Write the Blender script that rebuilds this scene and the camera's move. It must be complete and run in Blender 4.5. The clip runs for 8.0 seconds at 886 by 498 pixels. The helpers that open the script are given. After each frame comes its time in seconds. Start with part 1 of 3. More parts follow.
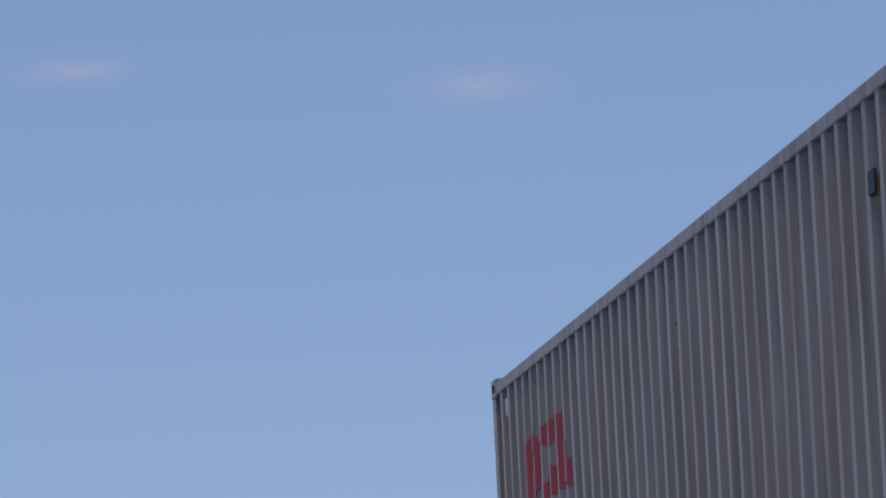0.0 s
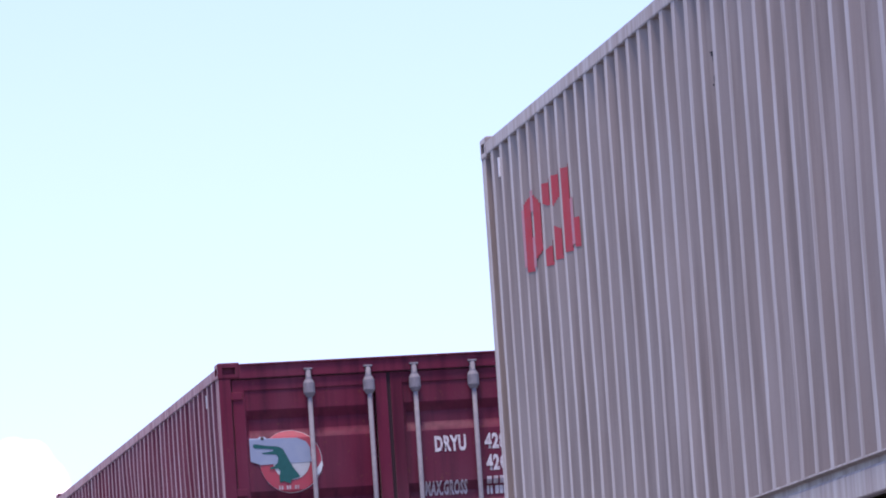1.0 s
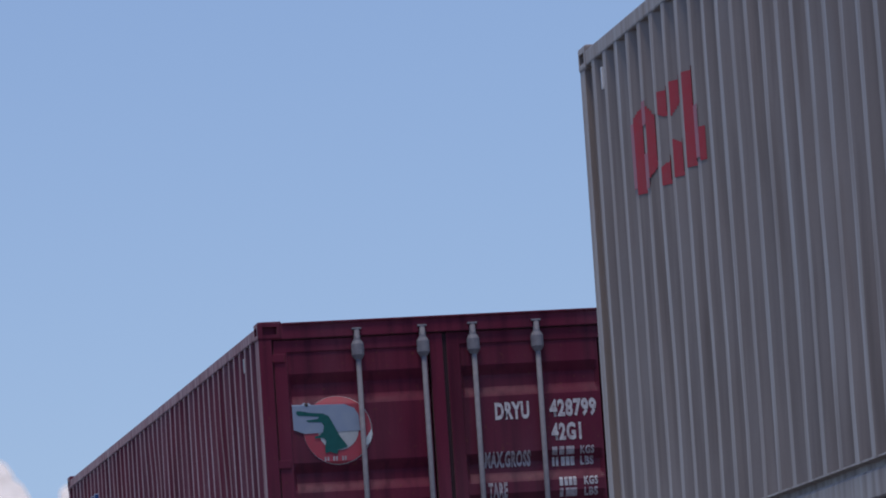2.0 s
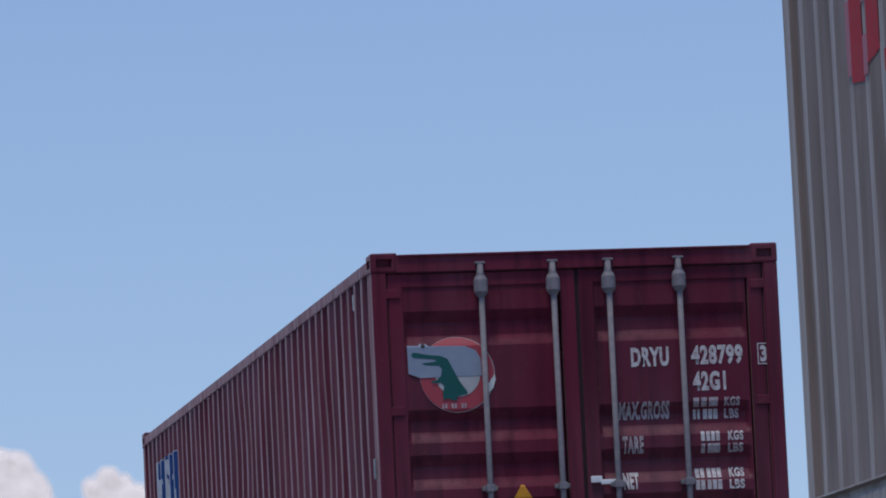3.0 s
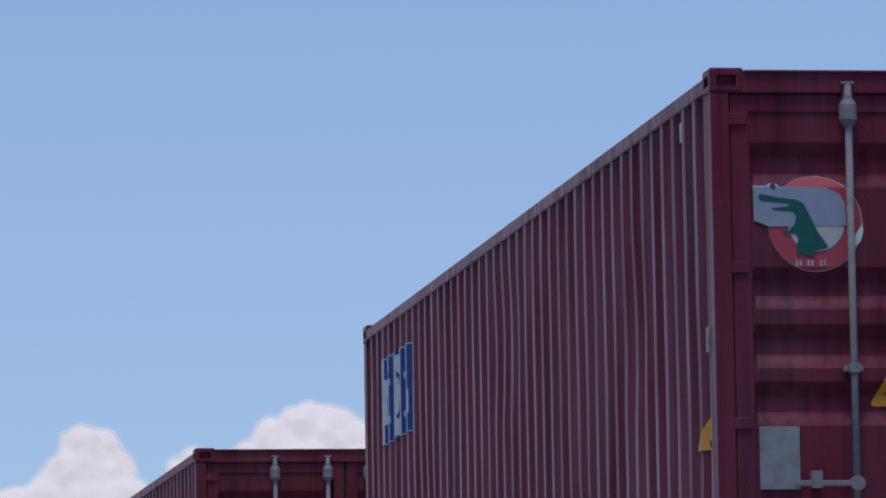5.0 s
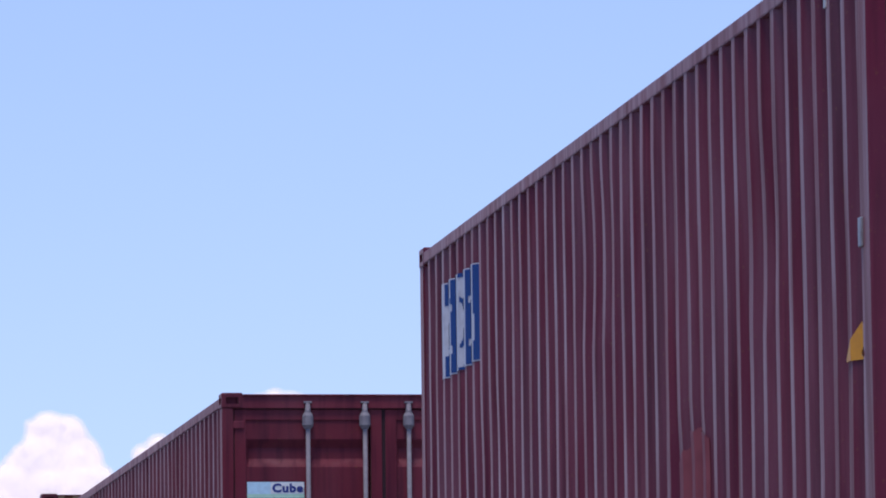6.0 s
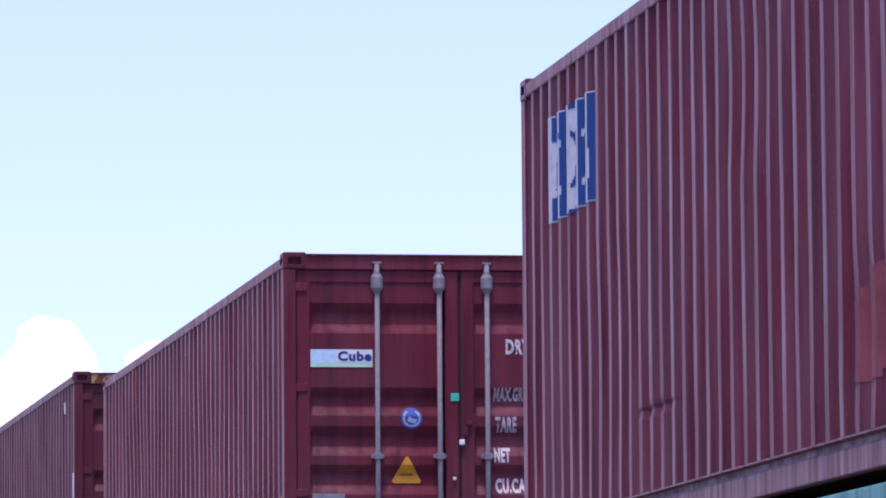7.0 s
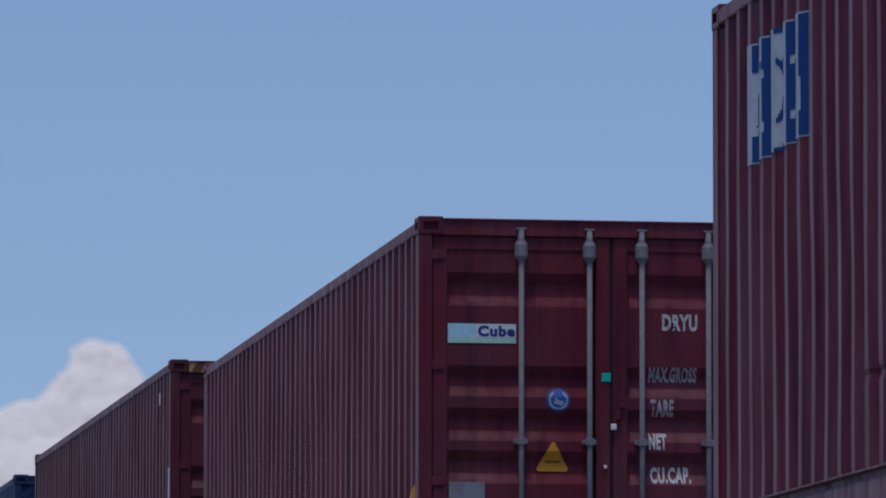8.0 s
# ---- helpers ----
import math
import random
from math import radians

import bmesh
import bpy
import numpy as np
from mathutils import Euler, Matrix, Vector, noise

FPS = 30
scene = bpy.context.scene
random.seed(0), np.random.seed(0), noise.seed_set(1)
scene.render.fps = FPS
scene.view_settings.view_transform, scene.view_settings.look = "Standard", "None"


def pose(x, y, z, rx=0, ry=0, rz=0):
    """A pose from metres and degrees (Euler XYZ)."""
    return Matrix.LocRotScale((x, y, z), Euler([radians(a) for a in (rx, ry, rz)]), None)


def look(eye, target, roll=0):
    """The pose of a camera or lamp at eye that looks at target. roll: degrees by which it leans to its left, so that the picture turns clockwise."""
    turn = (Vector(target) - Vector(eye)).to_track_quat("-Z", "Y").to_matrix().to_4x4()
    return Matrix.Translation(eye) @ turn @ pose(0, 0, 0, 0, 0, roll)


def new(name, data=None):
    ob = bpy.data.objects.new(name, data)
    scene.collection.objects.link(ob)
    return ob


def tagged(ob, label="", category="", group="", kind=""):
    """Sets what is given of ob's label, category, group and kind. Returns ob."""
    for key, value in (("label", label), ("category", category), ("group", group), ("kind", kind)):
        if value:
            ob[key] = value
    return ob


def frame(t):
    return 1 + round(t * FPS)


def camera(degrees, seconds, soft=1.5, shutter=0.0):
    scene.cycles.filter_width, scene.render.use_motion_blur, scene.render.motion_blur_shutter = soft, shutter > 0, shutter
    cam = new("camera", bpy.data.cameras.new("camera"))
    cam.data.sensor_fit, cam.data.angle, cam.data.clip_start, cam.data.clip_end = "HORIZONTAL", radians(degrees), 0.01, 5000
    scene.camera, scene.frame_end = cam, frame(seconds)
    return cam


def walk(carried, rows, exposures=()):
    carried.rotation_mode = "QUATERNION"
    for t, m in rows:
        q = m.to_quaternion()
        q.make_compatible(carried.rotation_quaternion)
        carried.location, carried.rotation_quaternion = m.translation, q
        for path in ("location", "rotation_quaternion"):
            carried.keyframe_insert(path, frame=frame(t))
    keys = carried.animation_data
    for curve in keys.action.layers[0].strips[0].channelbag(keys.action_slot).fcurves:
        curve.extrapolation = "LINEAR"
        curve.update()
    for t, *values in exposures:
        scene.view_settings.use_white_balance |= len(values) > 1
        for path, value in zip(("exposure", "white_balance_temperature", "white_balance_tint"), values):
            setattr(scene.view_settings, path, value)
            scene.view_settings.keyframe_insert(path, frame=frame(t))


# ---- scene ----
cam = camera(8.734, 8.0, soft=1.9, shutter=0.0)
PATH = [
    (0, (-5.210, -44.207, 1.416), (9.636, 53.724, 15.168), -2.81),
    (0.5, (-5.204, -42.475, 1.416), (10.166, 55.516, 14.120), -3.25),
    (0.8, (-5.210, -41.420, 1.417), (10.998, 56.596, 12.831), -3.67),
    (1, (-5.215, -40.716, 1.417), (11.384, 57.295, 12.296), -3.88),
    (1.2, (-5.217, -39.989, 1.413), (11.728, 57.998, 11.969), -3.95),
    (2.3, (-5.188, -35.902, 1.393), (11.945, 61.958, 12.784), -3.58),
    (2.5, (-5.180, -35.160, 1.393), (11.866, 62.705, 12.871), -3.20),
    (2.7, (-5.173, -34.426, 1.400), (11.680, 63.470, 12.904), -2.98),
    (3, (-5.163, -33.326, 1.411), (11.300, 64.673, 12.597), -2.71),
    (3.2, (-5.152, -32.595, 1.412), (11.132, 65.444, 12.509), -2.49),
    (3.5, (-5.135, -31.499, 1.413), (10.744, 66.612, 12.465), -2.15),
    (3.7, (-5.125, -30.778, 1.414), (10.567, 67.361, 12.479), -1.88),
    (4, (-5.110, -29.697, 1.414), (10.245, 68.480, 12.622), -1.56),
    (4.2, (-5.116, -28.974, 1.414), (9.905, 69.249, 12.665), -1.41),
    (4.5, (-5.125, -27.890, 1.415), (9.713, 70.365, 12.631), -1.17),
    (4.7, (-5.124, -27.163, 1.417), (9.580, 71.124, 12.527), -1.08),
    (5, (-5.122, -26.072, 1.419), (9.455, 72.238, 12.488), -0.94),
    (5.2, (-5.124, -25.336, 1.410), (9.362, 72.984, 12.516), -0.91),
    (6.3, (-5.139, -21.284, 1.362), (9.993, 76.996, 11.945), -0.66),
    (6.5, (-5.142, -20.548, 1.353), (9.965, 77.764, 11.680), -0.64),
    (6.7, (-5.145, -19.816, 1.357), (9.892, 78.532, 11.438), -0.56),
    (7, (-5.150, -18.717, 1.362), (9.884, 79.707, 10.668), -0.43),
    (7.2, (-5.156, -17.983, 1.358), (9.900, 80.443, 10.612), -0.40),
    (7.5, (-5.165, -16.881, 1.353), (9.468, 81.605, 10.638), -0.27),
    (7.7, (-5.177, -16.139, 1.341), (9.262, 82.363, 10.769), -0.12),
    (8, (-5.194, -15.025, 1.323), (8.897, 83.497, 11.069), 0.09),
]
EXPOSURES = [
    (0.0, -0.25, 6400, 12), (0.3, -0.22, 6400, 12), (0.5, 0.05, 6600, 10), (0.6, 0.52, 6500, 16), (0.8, 0.95, 6450, 26), (1.0, 1.19, 6700, 28), (1.2, 1.17, 6700, 28),
    (1.7, 0.4, 6500, 17), (2.3, -0.2, 6450, 10), (2.5, -0.1, 6450, 10), (3.0, 0.0, 6450, 10), (3.5, 0.06, 6450, 10), (4.0, -0.02, 6450, 10), (4.5, -0.14, 6350, 10),
    (5.0, 0.02, 6350, 10), (5.2, 0.02, 6350, 12), (5.75, 0.33, 6350, 16), (6.3, 0.68, 6350, 27), (6.5, 0.74, 6350, 29), (7.0, 1.02, 6350, 35),
    (7.15, 1.09, 6350, 35), (7.3, 0.8, 6350, 28), (7.5, 0.34, 6600, 12), (7.7, -0.08, 6250, 12), (8.0, -0.36, 6050, 10),
]
walk(cam, [(t, look(eye, target, roll)) for t, eye, target, roll in PATH], EXPOSURES)

# ---- daylight ----
SUN_ELEVATION, SUN_AZIMUTH = 71.0, 203.0  # azimuth from +y towards +x
world = bpy.data.worlds.new("sky")
scene.world = world
world.use_nodes = True
wn, wl = world.node_tree.nodes, world.node_tree.links
sky = wn.new("ShaderNodeTexSky")
sky.sky_type = "NISHITA"
sky.sun_disc = False
sky.sun_elevation = radians(SUN_ELEVATION)
sky.sun_rotation = radians(SUN_AZIMUTH)
sky.altitude = 0
sky.air_density, sky.dust_density, sky.ozone_density = 1.0, 0.15, 3.0
wn["Background"].inputs["Strength"].default_value = 0.1
haze = wn.new("ShaderNodeMix")
haze.data_type, haze.blend_type = "RGBA", "MULTIPLY"
haze.inputs[0].default_value = 1.0
haze.inputs[7].default_value = (0.965, 0.96, 1.12, 1)  # clear humid tropical blue
wl.new(sky.outputs[0], haze.inputs[6])
where = wn.new("ShaderNodeTexCoord")
flat = wn.new("ShaderNodeMapping")  # an even, hazeless blue down to the low sky
flat.inputs["Scale"].default_value = (1, 1, 0.62)
flat.inputs["Location"].default_value = (0, 0, 0.06)
wl.new(where.outputs["Generated"], flat.inputs["Vector"])
wl.new(flat.outputs[0], sky.inputs["Vector"])
wl.new(haze.outputs[2], wn["Background"].inputs["Color"])

sun_data = bpy.data.lights.new("sun", "SUN")
sun_data.energy, sun_data.angle, sun_data.color = 1.7, radians(16), (1.0, 0.95, 0.88)  # veiled by a passing cloud
sun = new("sun", sun_data)
e, a = radians(SUN_ELEVATION), radians(SUN_AZIMUTH)
sun.matrix_world = look((60 * math.sin(a) * math.cos(e), 60 * math.cos(a) * math.cos(e), 60 * math.sin(e)), (0, 0, 0))


# ---- materials ----
def nodes_of(name):
    m = bpy.data.materials.new(name)
    m.use_nodes = True
    return m, m.node_tree.nodes, m.node_tree.links, m.node_tree.nodes["Principled BSDF"]


def paint(name, base, faded, dirt, rust=0.35, rough=0.5, grain=1.0, spec=0.4, dust=(0.9, 0.62, 0.66), dusty=0.0):
    """Old container paint: chalky fading, vertical run marks, rust freckles, fine orange peel."""
    m, n, l, bsdf = nodes_of(name)
    co = n.new("ShaderNodeTexCoord")
    info = n.new("ShaderNodeObjectInfo")
    big = n.new("ShaderNodeTexNoise")
    big.inputs["Scale"].default_value, big.inputs["Detail"].default_value = 0.9, 5
    l.new(co.outputs["Object"], big.inputs["Vector"])
    stretch = n.new("ShaderNodeMapping")
    stretch.inputs["Scale"].default_value = (9, 9, 0.55)
    l.new(co.outputs["Object"], stretch.inputs["Vector"])
    runs = n.new("ShaderNodeTexNoise")
    runs.inputs["Scale"].default_value, runs.inputs["Detail"].default_value = 1.6, 6
    l.new(stretch.outputs[0], runs.inputs["Vector"])
    fine = n.new("ShaderNodeTexNoise")
    fine.inputs["Scale"].default_value, fine.inputs["Detail"].default_value = 38, 4
    l.new(co.outputs["Object"], fine.inputs["Vector"])

    def ramp(source, lo, hi):
        r = n.new("ShaderNodeMapRange")
        r.inputs["From Min"].default_value, r.inputs["From Max"].default_value = lo, hi
        l.new(source, r.inputs["Value"])
        return r.outputs[0]

    def mix(fac, one, two):
        x = n.new("ShaderNodeMix")
        x.data_type = "RGBA"
        if isinstance(fac, float):
            x.inputs[0].default_value = fac
        else:
            l.new(fac, x.inputs[0])
        for slot, v in ((6, one), (7, two)):
            if isinstance(v, tuple):
                x.inputs[slot].default_value = (*v, 1)
            else:
                l.new(v, x.inputs[slot])
        return x.outputs[2]

    def times(one, k):
        x = n.new("ShaderNodeMath")
        x.operation = "MULTIPLY"
        l.new(one, x.inputs[0])
        x.inputs[1].default_value = k
        return x.outputs[0]

    colour = mix(ramp(big.outputs[0], 0.36, 0.66), base, faded)
    colour = mix(times(ramp(runs.outputs[0], 0.47, 0.70), 0.9), colour, dirt)
    colour = mix(times(ramp(fine.outputs[0], 0.64, 0.72), rust), colour, (0.16, 0.06, 0.03))
    tint = n.new("ShaderNodeHueSaturation")
    v = n.new("ShaderNodeMapRange")
    v.inputs["To Min"].default_value, v.inputs["To Max"].default_value = 0.9, 1.1
    l.new(info.outputs["Random"], v.inputs["Value"])
    l.new(v.outputs[0], tint.inputs["Value"])
    l.new(colour, tint.inputs["Color"])
    l.new(tint.outputs[0], bsdf.inputs["Base Color"])
    streaks = n.new("ShaderNodeMapping")
    streaks.inputs["Scale"].default_value = (1.0, 4.0, 0.5)
    l.new(co.outputs["Object"], streaks.inputs["Vector"])
    shine = n.new("ShaderNodeTexNoise")
    shine.inputs["Scale"].default_value, shine.inputs["Detail"].default_value = 1.3, 3
    l.new(streaks.outputs[0], shine.inputs["Vector"])
    gloss = n.new("ShaderNodeMapRange")
    gloss.inputs["From Min"].default_value, gloss.inputs["From Max"].default_value = 0.36, 0.64
    gloss.inputs["To Min"].default_value, gloss.inputs["To Max"].default_value = spec * 0.35, spec * 1.7
    l.new(shine.outputs[0], gloss.inputs["Value"])
    l.new(gloss.outputs[0], bsdf.inputs["Specular IOR Level"])
    bsdf.inputs["Sheen Weight"].default_value, bsdf.inputs["Sheen Roughness"].default_value = dusty, 0.35  # chalked, dusty film
    bsdf.inputs["Sheen Tint"].default_value = (*dust, 1)
    r = n.new("ShaderNodeMapRange")
    r.inputs["To Min"].default_value, r.inputs["To Max"].default_value = rough - 0.08, rough + 0.16
    r.inputs["From Min"].default_value, r.inputs["From Max"].default_value = 0.35, 0.65
    l.new(runs.outputs[0], r.inputs["Value"])
    l.new(r.outputs[0], bsdf.inputs["Roughness"])
    bump = n.new("ShaderNodeBump")
    bump.inputs["Strength"].default_value, bump.inputs["Distance"].default_value = 0.25 * grain, 0.004
    l.new(fine.outputs[0], bump.inputs["Height"])
    l.new(bump.outputs[0], bsdf.inputs["Normal"])
    return m


def plain(name, colour, rough=0.5, metal=0.0, wear=None, amount=0.5, scale=30.0, spec=0.25):
    """A small-scale worn surface: two colours broken up by noise, slight relief."""
    m, n, l, bsdf = nodes_of(name)
    co = n.new("ShaderNodeTexCoord")
    noise_node = n.new("ShaderNodeTexNoise")
    noise_node.inputs["Scale"].default_value, noise_node.inputs["Detail"].default_value = scale, 6
    l.new(co.outputs["Object"], noise_node.inputs["Vector"])
    r = n.new("ShaderNodeMapRange")
    r.inputs["From Min"].default_value, r.inputs["From Max"].default_value = 0.42, 0.72
    r.inputs["To Max"].default_value = amount
    l.new(noise_node.outputs[0], r.inputs["Value"])
    x = n.new("ShaderNodeMix")
    x.data_type = "RGBA"
    x.inputs[6].default_value = (*colour, 1)
    x.inputs[7].default_value = (*(wear or tuple(c * 0.7 for c in colour)), 1)
    l.new(r.outputs[0], x.inputs[0])
    l.new(x.outputs[2], bsdf.inputs["Base Color"])
    bsdf.inputs["Roughness"].default_value, bsdf.inputs["Metallic"].default_value = rough, metal
    bsdf.inputs["Specular IOR Level"].default_value = spec
    bump = n.new("ShaderNodeBump")
    bump.inputs["Strength"].default_value, bump.inputs["Distance"].default_value = 0.15, 0.002
    l.new(noise_node.outputs[0], bump.inputs["Height"])
    l.new(bump.outputs[0], bsdf.inputs["Normal"])
    return m


MAROON = paint("maroon_paint", (0.112, 0.013, 0.031), (0.143, 0.0225, 0.0415), (0.07, 0.0122, 0.025), rough=0.47, spec=0.23, dusty=0.19)
MAROON_WARM = paint("faded_maroon_paint", (0.126, 0.0165, 0.03), (0.164, 0.0295, 0.042), (0.08, 0.0155, 0.0275), rough=0.5, spec=0.21, dusty=0.13)
BROWN = paint("brown_maroon_paint", (0.104, 0.0195, 0.029), (0.122, 0.028, 0.037), (0.073, 0.0175, 0.025), rough=0.5, spec=0.22, dusty=0.1)
GREY = paint("grey_paint", (0.222, 0.18, 0.162), (0.263, 0.214, 0.193), (0.176, 0.143, 0.129), rust=0.06, rough=0.44, spec=0.3, dust=(0.95, 0.86, 0.84), dusty=0.27)
PALE = paint("pale_grey_paint", (0.62, 0.64, 0.66), (0.7, 0.71, 0.72), (0.45, 0.45, 0.44), rust=0.15)
TEAL = paint("teal_paint", (0.06, 0.30, 0.25), (0.10, 0.36, 0.31), (0.05, 0.2, 0.17), rust=0.15)
BLUE = paint("blue_paint", (0.014, 0.026, 0.085), (0.02, 0.036, 0.1), (0.012, 0.02, 0.05), rust=0.2)
STEEL = plain("galvanised_steel", (0.185, 0.17, 0.185), 0.7, 0.0, (0.25, 0.23, 0.235), 0.8, 25)
RUBBER = plain("black_rubber", (0.035, 0.014, 0.019), 0.7)
LETTER = plain("white_stencil_paint", (0.56, 0.53, 0.53), 0.6, 0.0, (0.2, 0.1, 0.1), 0.55, 45)
LETTER_WORN = plain("worn_white_stencil_paint", (0.44, 0.39, 0.4), 0.6, 0.0, (0.17, 0.08, 0.085), 0.75, 40)
STICKER_RED = plain("red_sticker", (0.38, 0.055, 0.075), 0.4, 0.0, (0.3, 0.07, 0.08), 0.6)
LOGO_RED = plain("red_logo_paint", (0.42, 0.022, 0.032), 0.4, 0.0, (0.35, 0.05, 0.055), 0.6, 20, 0.45)
STICKER_WHITE = plain("white_sticker", (0.66, 0.68, 0.66), 0.4)
STICKER_SLATE = plain("slate_sticker", (0.24, 0.28, 0.36), 0.4, 0.0, (0.30, 0.33, 0.38), 0.6, 12)
STICKER_GREEN = plain("dark_green_sticker", (0.012, 0.095, 0.085), 0.4)
STICKER_MINT = plain("mint_sticker", (0.42, 0.66, 0.5), 0.4)
STICKER_CYAN = plain("pale_cyan_sticker", (0.45, 0.66, 0.75), 0.4)
NAVY = plain("navy_lettering", (0.03, 0.045, 0.2), 0.4)
LOGO_BLUE = plain("blue_logo_paint", (0.003, 0.042, 0.19), 0.4, 0.0, (0.005, 0.045, 0.16), 0.4, 20, 0.2)
LOGO_WHITE = plain("white_logo_paint", (0.5, 0.5, 0.53), 0.5, 0.0, (0.36, 0.34, 0.36), 0.7, 14, 0.5)
YELLOW = plain("yellow_sign", (0.62, 0.27, 0.02), 0.45, 0.0, (0.5, 0.2, 0.03), 0.6)
YELLOW_INK = plain("faded_black_print", (0.22, 0.11, 0.02), 0.5)
PLATE = plain("dull_aluminium_plate", (0.28, 0.28, 0.29), 0.45, 0.4, (0.2, 0.17, 0.17), 0.8, 14)
TAG_GREEN = plain("green_tag", (0.02, 0.45, 0.33), 0.4)
TAG_BLUE = plain("blue_sticker", (0.03, 0.075, 0.3), 0.4)
WHITE_PLASTIC = plain("white_plastic", (0.75, 0.73, 0.74), 0.4)
SALMON = plain("primer_red_patch", (0.24, 0.058, 0.066), 0.6, 0.0, (0.18, 0.04, 0.049), 0.9, 7, 0.15)
TIMBER = plain("timber", (0.2, 0.13, 0.08), 0.7)
HAZARD = plain("hazard_yellow", (0.42, 0.27, 0.13), 0.5, 0.0, (0.3, 0.18, 0.09), 0.7)
BLACK = plain("black_paint", (0.025, 0.022, 0.025), 0.5)
RUSTED = plain("rusted_orange_paint", (0.17, 0.06, 0.02), 0.6, 0.0, (0.07, 0.03, 0.02), 0.8, 14)
DULL_WHITE = plain("dull_white_sticker", (0.42, 0.42, 0.42), 0.45, 0.0, (0.3, 0.29, 0.3), 0.6, 20)
CONCRETE = plain("yard_concrete", (0.2, 0.185, 0.165), 0.85, 0.0, (0.13, 0.12, 0.108), 0.9, 3.0)


# ---- mesh helpers ----
def part(name, bm, material, parent=None, label="", smooth=False):
    mesh = bpy.data.meshes.new(name)
    bmesh.ops.recalc_face_normals(bm, faces=bm.faces)
    bm.to_mesh(mesh)
    bm.free()
    mesh.materials.append(material)
    if smooth:
        for p in mesh.polygons:
            p.use_smooth = True
    ob = new(name, mesh)
    ob.parent = parent
    return tagged(ob, label)


def boxes(rows, bevel=0.0):
    """One bmesh of boxes (x0, x1, y0, y1, z0, z1), with rounded edges."""
    bm = bmesh.new()
    for x0, x1, y0, y1, z0, z1 in rows:
        m = Matrix.Translation(((x0 + x1) / 2, (y0 + y1) / 2, (z0 + z1) / 2)) @ Matrix.Diagonal((x1 - x0, y1 - y0, z1 - z0, 1))
        bmesh.ops.create_cube(bm, size=1, matrix=m)
    if bevel:
        bmesh.ops.bevel(bm, geom=bm.edges[:], offset=bevel, segments=2, affect="EDGES", profile=0.6)
    return bm


def prism(points, z0, z1):
    """An upright bar with the given outline in plan."""
    bm = bmesh.new()
    low, high = ([bm.verts.new((x, y, z)) for x, y in points] for z in (z0, z1))
    bm.faces.new(low)
    bm.faces.new(high)
    for i in range(len(points)):
        k = (i + 1) % len(points)
        bm.faces.new((low[i], low[k], high[k], high[i]))
    return bm


def cylinder(bm, start, end, r0, r1=None, sides=14):
    start, end = Vector(start), Vector(end)
    turn = (end - start).to_track_quat("Z", "Y").to_matrix().to_4x4()
    m = Matrix.Translation((start + end) / 2) @ turn
    bmesh.ops.create_cone(bm, cap_ends=True, segments=sides, radius1=r0, radius2=r0 if r1 is None else r1, depth=(end - start).length, matrix=m)
    return bm


def casting(x0, x1, y0, y1, z0, z1):
    """Corner casting: a rounded block with a straight-sided slot sunk into each face."""
    bm = boxes([(x0, x1, y0, y1, z0, z1)])
    bmesh.ops.bevel(bm, geom=bm.edges[:], offset=0.013, segments=3, affect="EDGES", profile=0.5)
    for f in sorted(bm.faces, key=lambda g: -g.calc_area())[:6]:
        bmesh.ops.inset_individual(bm, faces=[f], thickness=0.03)
        bmesh.ops.inset_individual(bm, faces=[f], thickness=0.002)
        bmesh.ops.translate(bm, verts=f.verts[:], vec=-f.normal * 0.03)
    return bm


# ---- container geometry ----
W, PITCH, DEEP = 2.438, 0.278, 0.036
GROOVES = [(0.345, 0.555), (0.925, 1.12), (1.19, 1.395), (1.455, 1.66), (2.02, 2.22)]  # below the roof line
SLOPE = 0.066


def rib(y, phase=0.0):
    """Depth of the side sheet at y: outer flat, slope, inner flat, slope; phase is where a rib begins."""
    u = ((y - phase) % PITCH) / PITCH
    return DEEP * (0 if u < 0.26 else (u - 0.26) / 0.245 if u < 0.505 else 1 if u < 0.755 else (1 - u) / 0.245)


def groove(d):
    """Depth of the door sheet at d below the roof line."""
    for lo, hi in GROOVES:
        if lo < d < hi:
            k = min(1, (d - lo) / SLOPE, (hi - d) / SLOPE)
            return DEEP * (0.8 * k + 0.2 * k * k * (3 - 2 * k))
    return 0.0


STEPS = [i / 5 for i in range(6)]


def groove_marks():
    """Heights below the roof line at which the door sheet bends."""
    return [d for lo, hi in GROOVES for k in STEPS for d in (lo + k * SLOPE, hi - k * SLOPE)]


def rib_marks(y0, y1, phase=0.0):
    ys = [y0, y1]
    k = math.floor((y0 - phase) / PITCH)
    while phase + k * PITCH < y1:
        ys += [y for y in (phase + (k + p) * PITCH for p in (0, 0.26, 0.505, 0.755)) if y0 < y < y1]
        k += 1
    return sorted(ys)


def pushed(y, z, dents):
    """How far knocks push the sheet in at y, z."""
    x = 0.0
    for cy, cz, ry, rz, push in dents:
        k = ((y - cy) / ry) ** 2 + ((z - cz) / rz) ** 2
        if k < 1:
            x += push * (1 - k) ** 1.5
    return x


